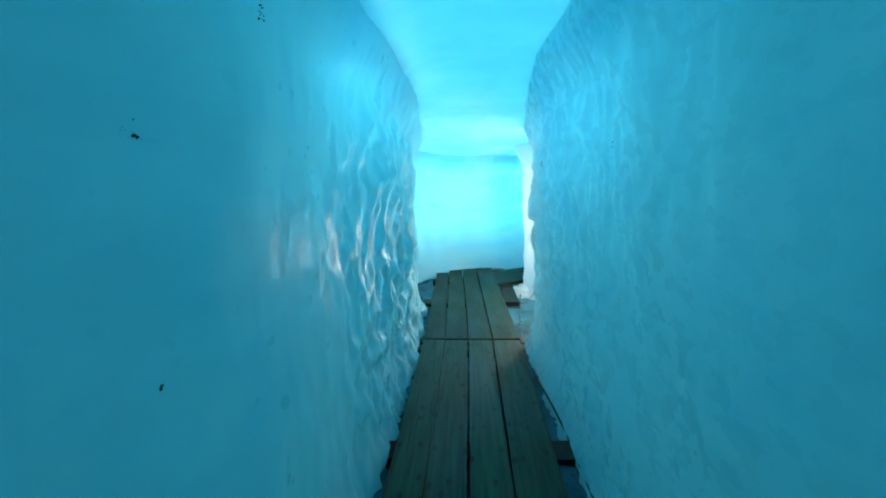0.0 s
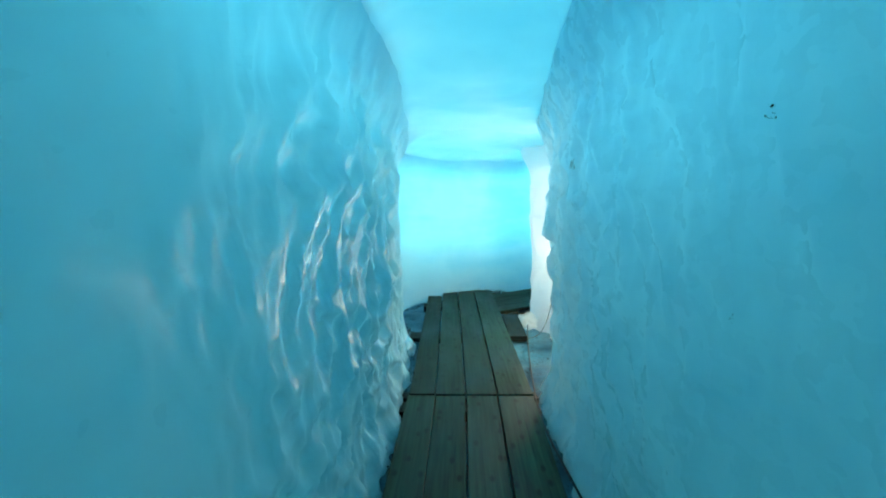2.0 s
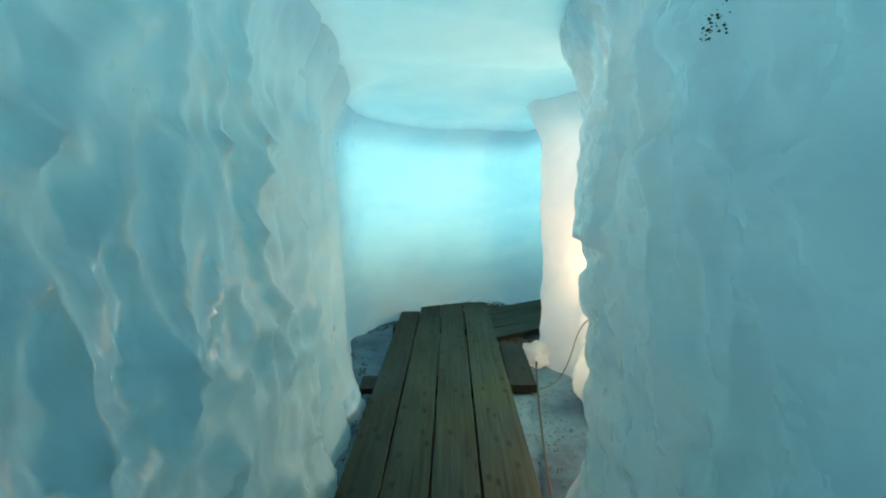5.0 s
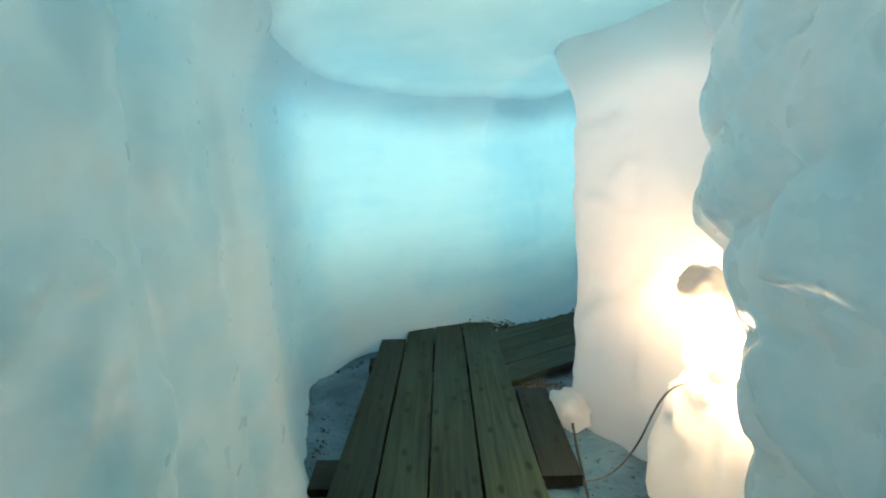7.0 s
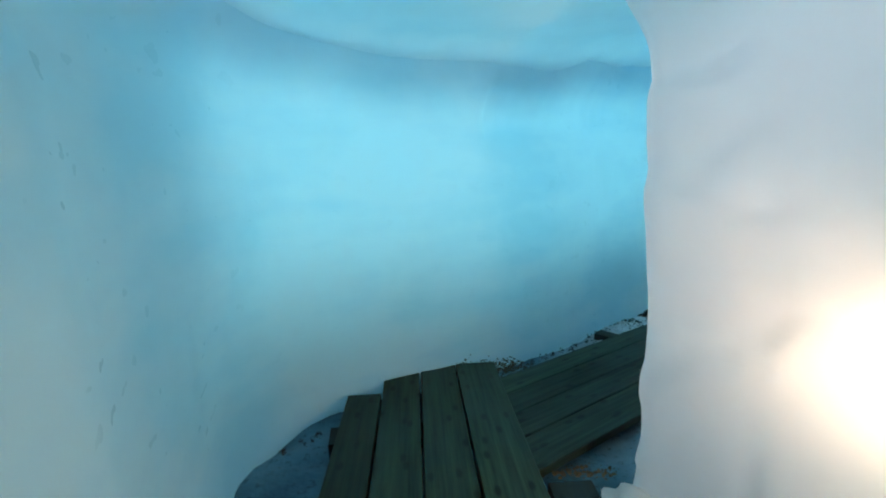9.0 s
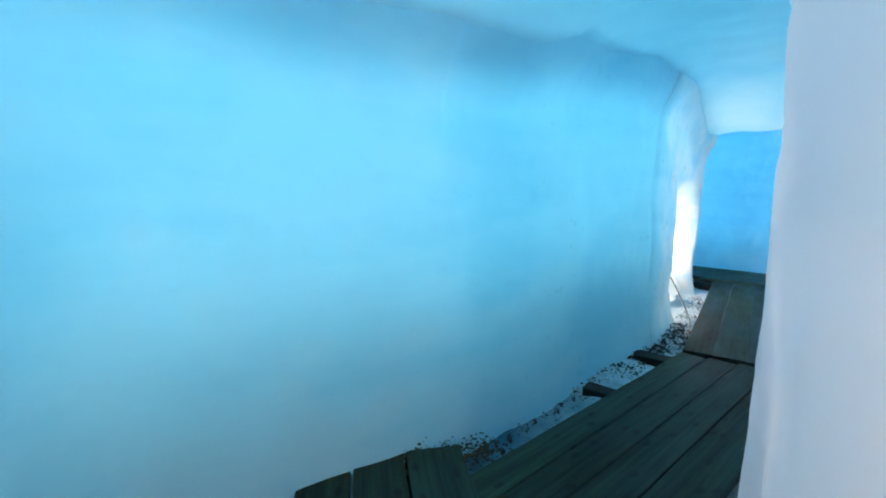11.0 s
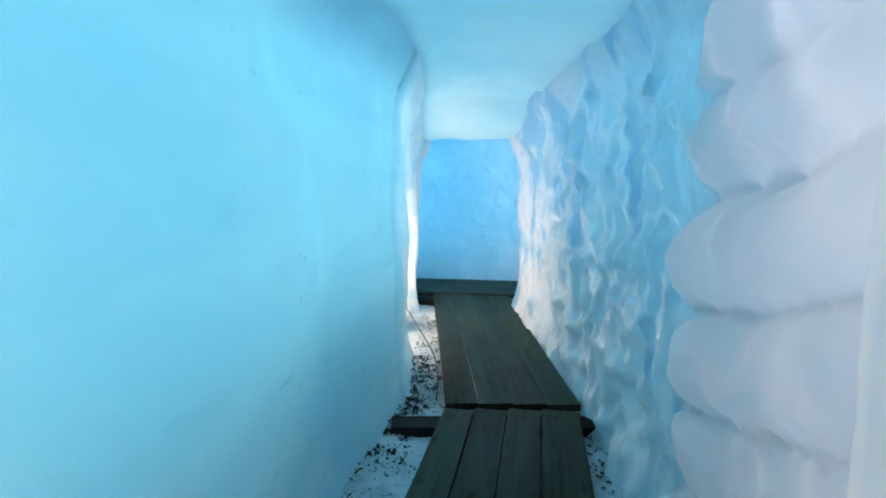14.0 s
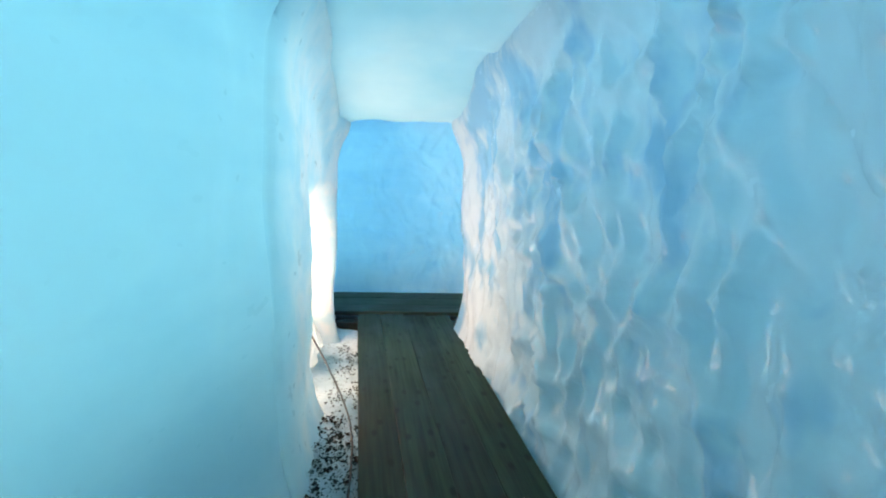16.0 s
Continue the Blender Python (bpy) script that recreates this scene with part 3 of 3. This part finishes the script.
ice_lump("ice_ledge", "rounded milky ice ledge carrying a niche lamp", "ice", (1.44, 5.77, 0.2), (0.18, 0.19, 0.38), 2.0, MILKY_ICE, 0.4)
# added lump in place of the dark hollow top above the lamp
ice_lump("hollow_top_lump", "smooth grey ice lump standing in for the shaded top of a lamp hollow", "ice", (1.42, 5.83, 0.93), (0.1, 0.1, 0.085), 5.0, HOOD_ICE)
ice_lump("ice_ledge", "rounded milky ice ledge in a lamp niche", "ice", (3.9, 10.8, 0.06), (0.24, 0.2, 0.26), 8.0, MILKY_ICE)
ice_lump("ice_lump", "white lump of ice beside the walkway boards", "ice", (1.16, 6.66, -0.06), (0.12, 0.17, 0.1), 3.0, MILKY_ICE)
ice_lump("ice_lump", "dirty lump of ice at the wall's foot", "ice", (-0.3, 5.75, -0.08), (0.1, 0.2, 0.1), 6.0)


# ---- grit, silt and stones ----
def chips(name, label, spots, mat, seed, small=0.003, large=0.0085):
    """Loose chips, in one mesh; spots: (x, y, z, spread in x, y and z, how many)."""
    rnd = random.Random(seed)
    verts, faces = [], []
    for x, y, z, sx, sy, sz, count in spots:
        for k in range(round(3 * count)):
            if k % 9 == 0:
                cx, cy, tight = x + rnd.gauss(0, sx), y + rnd.gauss(0, sy), rnd.uniform(0.15, 0.5)
            r = small + (large * 1.3 - small) * rnd.random() ** 2.5
            px, py = cx + rnd.gauss(0, sx * tight), cy + rnd.gauss(0, sy * tight)
            pz = (ground_height(px, py, 0) + 0.3 * r if z is None else z) + abs(rnd.gauss(0, sz))
            base, turn = len(verts), rnd.uniform(0, 6.3)
            for k in range(4):
                a = turn + k * math.pi / 2 + rnd.uniform(-0.4, 0.4)
                verts.append((px + r * math.cos(a), py + r * rnd.uniform(0.5, 1) * math.sin(a), pz))
            verts += [(px, py, pz + r * 0.7), (px, py, pz - r * 0.7)]
            for k in range(4):
                a, b = base + k, base + (k + 1) % 4
                faces += [(a, b, base + 4), (b, a, base + 5)]
    return tagged(new(name, mesh_of(name, verts, faces, mat, False)), label, "grit", kind="stuff")


def along(points, spread, rise, per_metre, inset, side=1):
    out = []
    for (x0, y0), (x1, y1) in zip(points, points[1:]):
        length = math.hypot(x1 - x0, y1 - y0)
        nx, ny = (y1 - y0) / length * side, -(x1 - x0) / length * side
        steps = max(1, round(length / 0.12))
        for i in range(steps):
            u = (i + 0.5) / steps
            out.append((x0 + (x1 - x0) * u + nx * inset, y0 + (y1 - y0) * u + ny * inset, None, spread, spread, rise, max(1, round(per_metre * length / steps))))
    return out


chips("grit", "black grit scattered on the ice at the wall's foot", along([(-0.45, 2.2), (-0.3, 4.6), (-0.3, 6.0), (-0.5, 6.8)], 0.05, 0.02, 40, 0.12)
      + along([(-0.5, 7.4), (0.1, 7.9), (0.8, 8.15), (1.4, 8.5), (2.0, 9.0)], 0.025, 0.012, 70, 0.08), GRIT, 11)
chips("grit", "black grit in dense patches on white ice beside the walkway", along([(1.6, 8.72), (2.1, 9.08), (2.6, 9.34)], 0.09, 0.01, 70, 0.16)
      + along([(2.6, 9.34), (3.2, 9.75), (3.9, 10.3), (4.5, 10.85)], 0.09, 0.015, 190, 0.12) + [(2.85, 9.36, None, 0.12, 0.09, 0.01, 160), (3.25, 9.6, None, 0.1, 0.08, 0.01, 120)], GRIT, 12)
chips("grit", "coarse black grit clumped on white ice round a board's end", along([(2.2, 9.12), (2.6, 9.34), (3.05, 9.66), (3.5, 10.05)], 0.07, 0.008, 110, 0.13), GRIT, 21, 0.005, 0.015)
chips("grit", "black grit along the foot of the chiselled wall", along([(2.7, 7.78), (3.5, 8.38), (4.2, 9.05), (5.0, 9.85)], 0.03, 0.012, 60, 0.08, -1), GRIT, 13)
chips("grit", "black grit along the end wall's foot", along([(5.2, 12.7), (5.98, 12.15), (6.7, 10.95)], 0.03, 0.015, 80, 0.12), GRIT, 14, 0.006, 0.018)
chips("grit", "fine grit and ice crumbs beside the walkway and cable", along([(0.86, 2.0), (0.88, 3.2), (0.95, 4.4), (1.02, 5.3), (1.1, 6.0)], 0.06, 0.01, 45, 0.03, -1), GRIT, 15, 0.002, 0.006)
chips("silt", "brown-green silt caught between board ends and ice", [(0.55, 8.1, -0.05, 0.16, 0.03, 0.03, 160), (0.95, 8.08, -0.06, 0.1, 0.06, 0.02, 160), (1.05, 6.99, -0.06, 0.1, 0.03, 0.01, 60)], MOSS, 16, 0.004, 0.011)


def on_wall(wall, y, z):
    """The place on the tunnel side of a wall nearest to that y and height."""
    inner = wall.data.vertices[:len(wall.data.vertices) // 2]
    return min(inner, key=lambda v: (v.co.y - y) ** 2 + (v.co.z - z) ** 2).co


WALLS = {o.name: o for o in scene.objects if o.name.startswith("wall_")}
marks = []
for wall, y, z, tall, count in (("wall_right", 3.55, 1.83, 0.05, 26), ("wall_right", 3.66, 1.74, 0.03, 22), ("wall_left", 1.17, 2.05, 0.03, 16), ("wall_left", 0.75, 1.74, 0.012, 10),
                                ("wall_left", 0.76, 1.3, 0.01, 6), ("wall_left", 3.8, 1.83, 0.02, 6), ("wall_right", 2.13, 1.79, 0.02, 5), ("wall_right", 2.24, 1.29, 0.02, 6)):
    c = on_wall(WALLS[wall], y, z)
    marks.append((c.x, c.y, c.z, 0.004, tall, tall, count))
chips("embedded_grit", "dark grit frozen into the ice walls", marks, GRIT, 17, 0.001, 0.0035)


# ---- unseen snow outside, shaped to hold back daylight ----
def daylight_bank(x, y):
    """The height of the unseen snow added round the tunnel to block daylight: highest over the entrance and along the
    flanks, lower where walls should glow.
    """
    entrance = step_up(-y, -5.0, -1.5)
    flank = step_up(-x, 0.2, 0.9) * step_up(y, 1.0, 4.0) * (1 - step_up(y, 6.4, 7.6)) + 0.7 * step_up(x, 1.1, 1.4) * step_up(y, 1.0, 4.0) * (1 - step_up(y, 4.6, 5.4))
    bend = -0.7 * step_up(0.73 * x + 0.68 * y, 11.7, 12.3) - 0.3 * step_up(y - 0.55 * x, 7.2, 8.2) * (1 - step_up(x, 3.2, 4.2))
    return 1.0 + 0.95 * entrance + 1.3 * flank * (1 - entrance) + bend + 0.95 * step_up(-y, -2.2, -1.2)


def glacier():
    # openings left in the snow so daylight gets behind the pillar and far niche
    holes = [(1.7, 6.1, 1.15), (2.3, 6.9, 0.95), (3.75, 10.95, 0.9)]

    def free(x, y):
        near = float(((ALL_MID[:, :2] - (x, y)) ** 2).sum(axis=1).min())
        return (near > 4 or y < 1.4 or from_wall(x, y) < -0.28) and all(math.hypot(x - a, y - b) > r for a, b, r in holes)

    ticks_x = [-3000, -600, -120, -40, -15, -7] + [-4 + 0.2 * i for i in range(71)] + [14, 25, 60, 150, 600, 3000]
    ticks_y = [-3000, -600, -120, -40, -15, -8] + [-5 + 0.2 * i for i in range(106)] + [20, 30, 60, 150, 600, 3000]
    index, verts, faces = {}, [], []
    for i, x in enumerate(ticks_x):
        for j, y in enumerate(ticks_y):
            if free(x, y):
                index[i, j] = len(verts)
                verts.append((x, y, daylight_bank(x, y) + 0.12 * noise.noise((x * 0.4, y * 0.4, 7))))
    for i, j in index:
        ring = [index.get(c) for c in ((i, j), (i + 1, j), (i + 1, j + 1), (i, j + 1))]
        if None not in ring:
            faces.append(tuple(ring))
    ob = new("ground", mesh_of("ground", verts, faces, SNOW))
    return tagged(ob, "unseen snow surface around the ice tunnel, heaped to hold back daylight", "snow", kind="structure")


glacier()
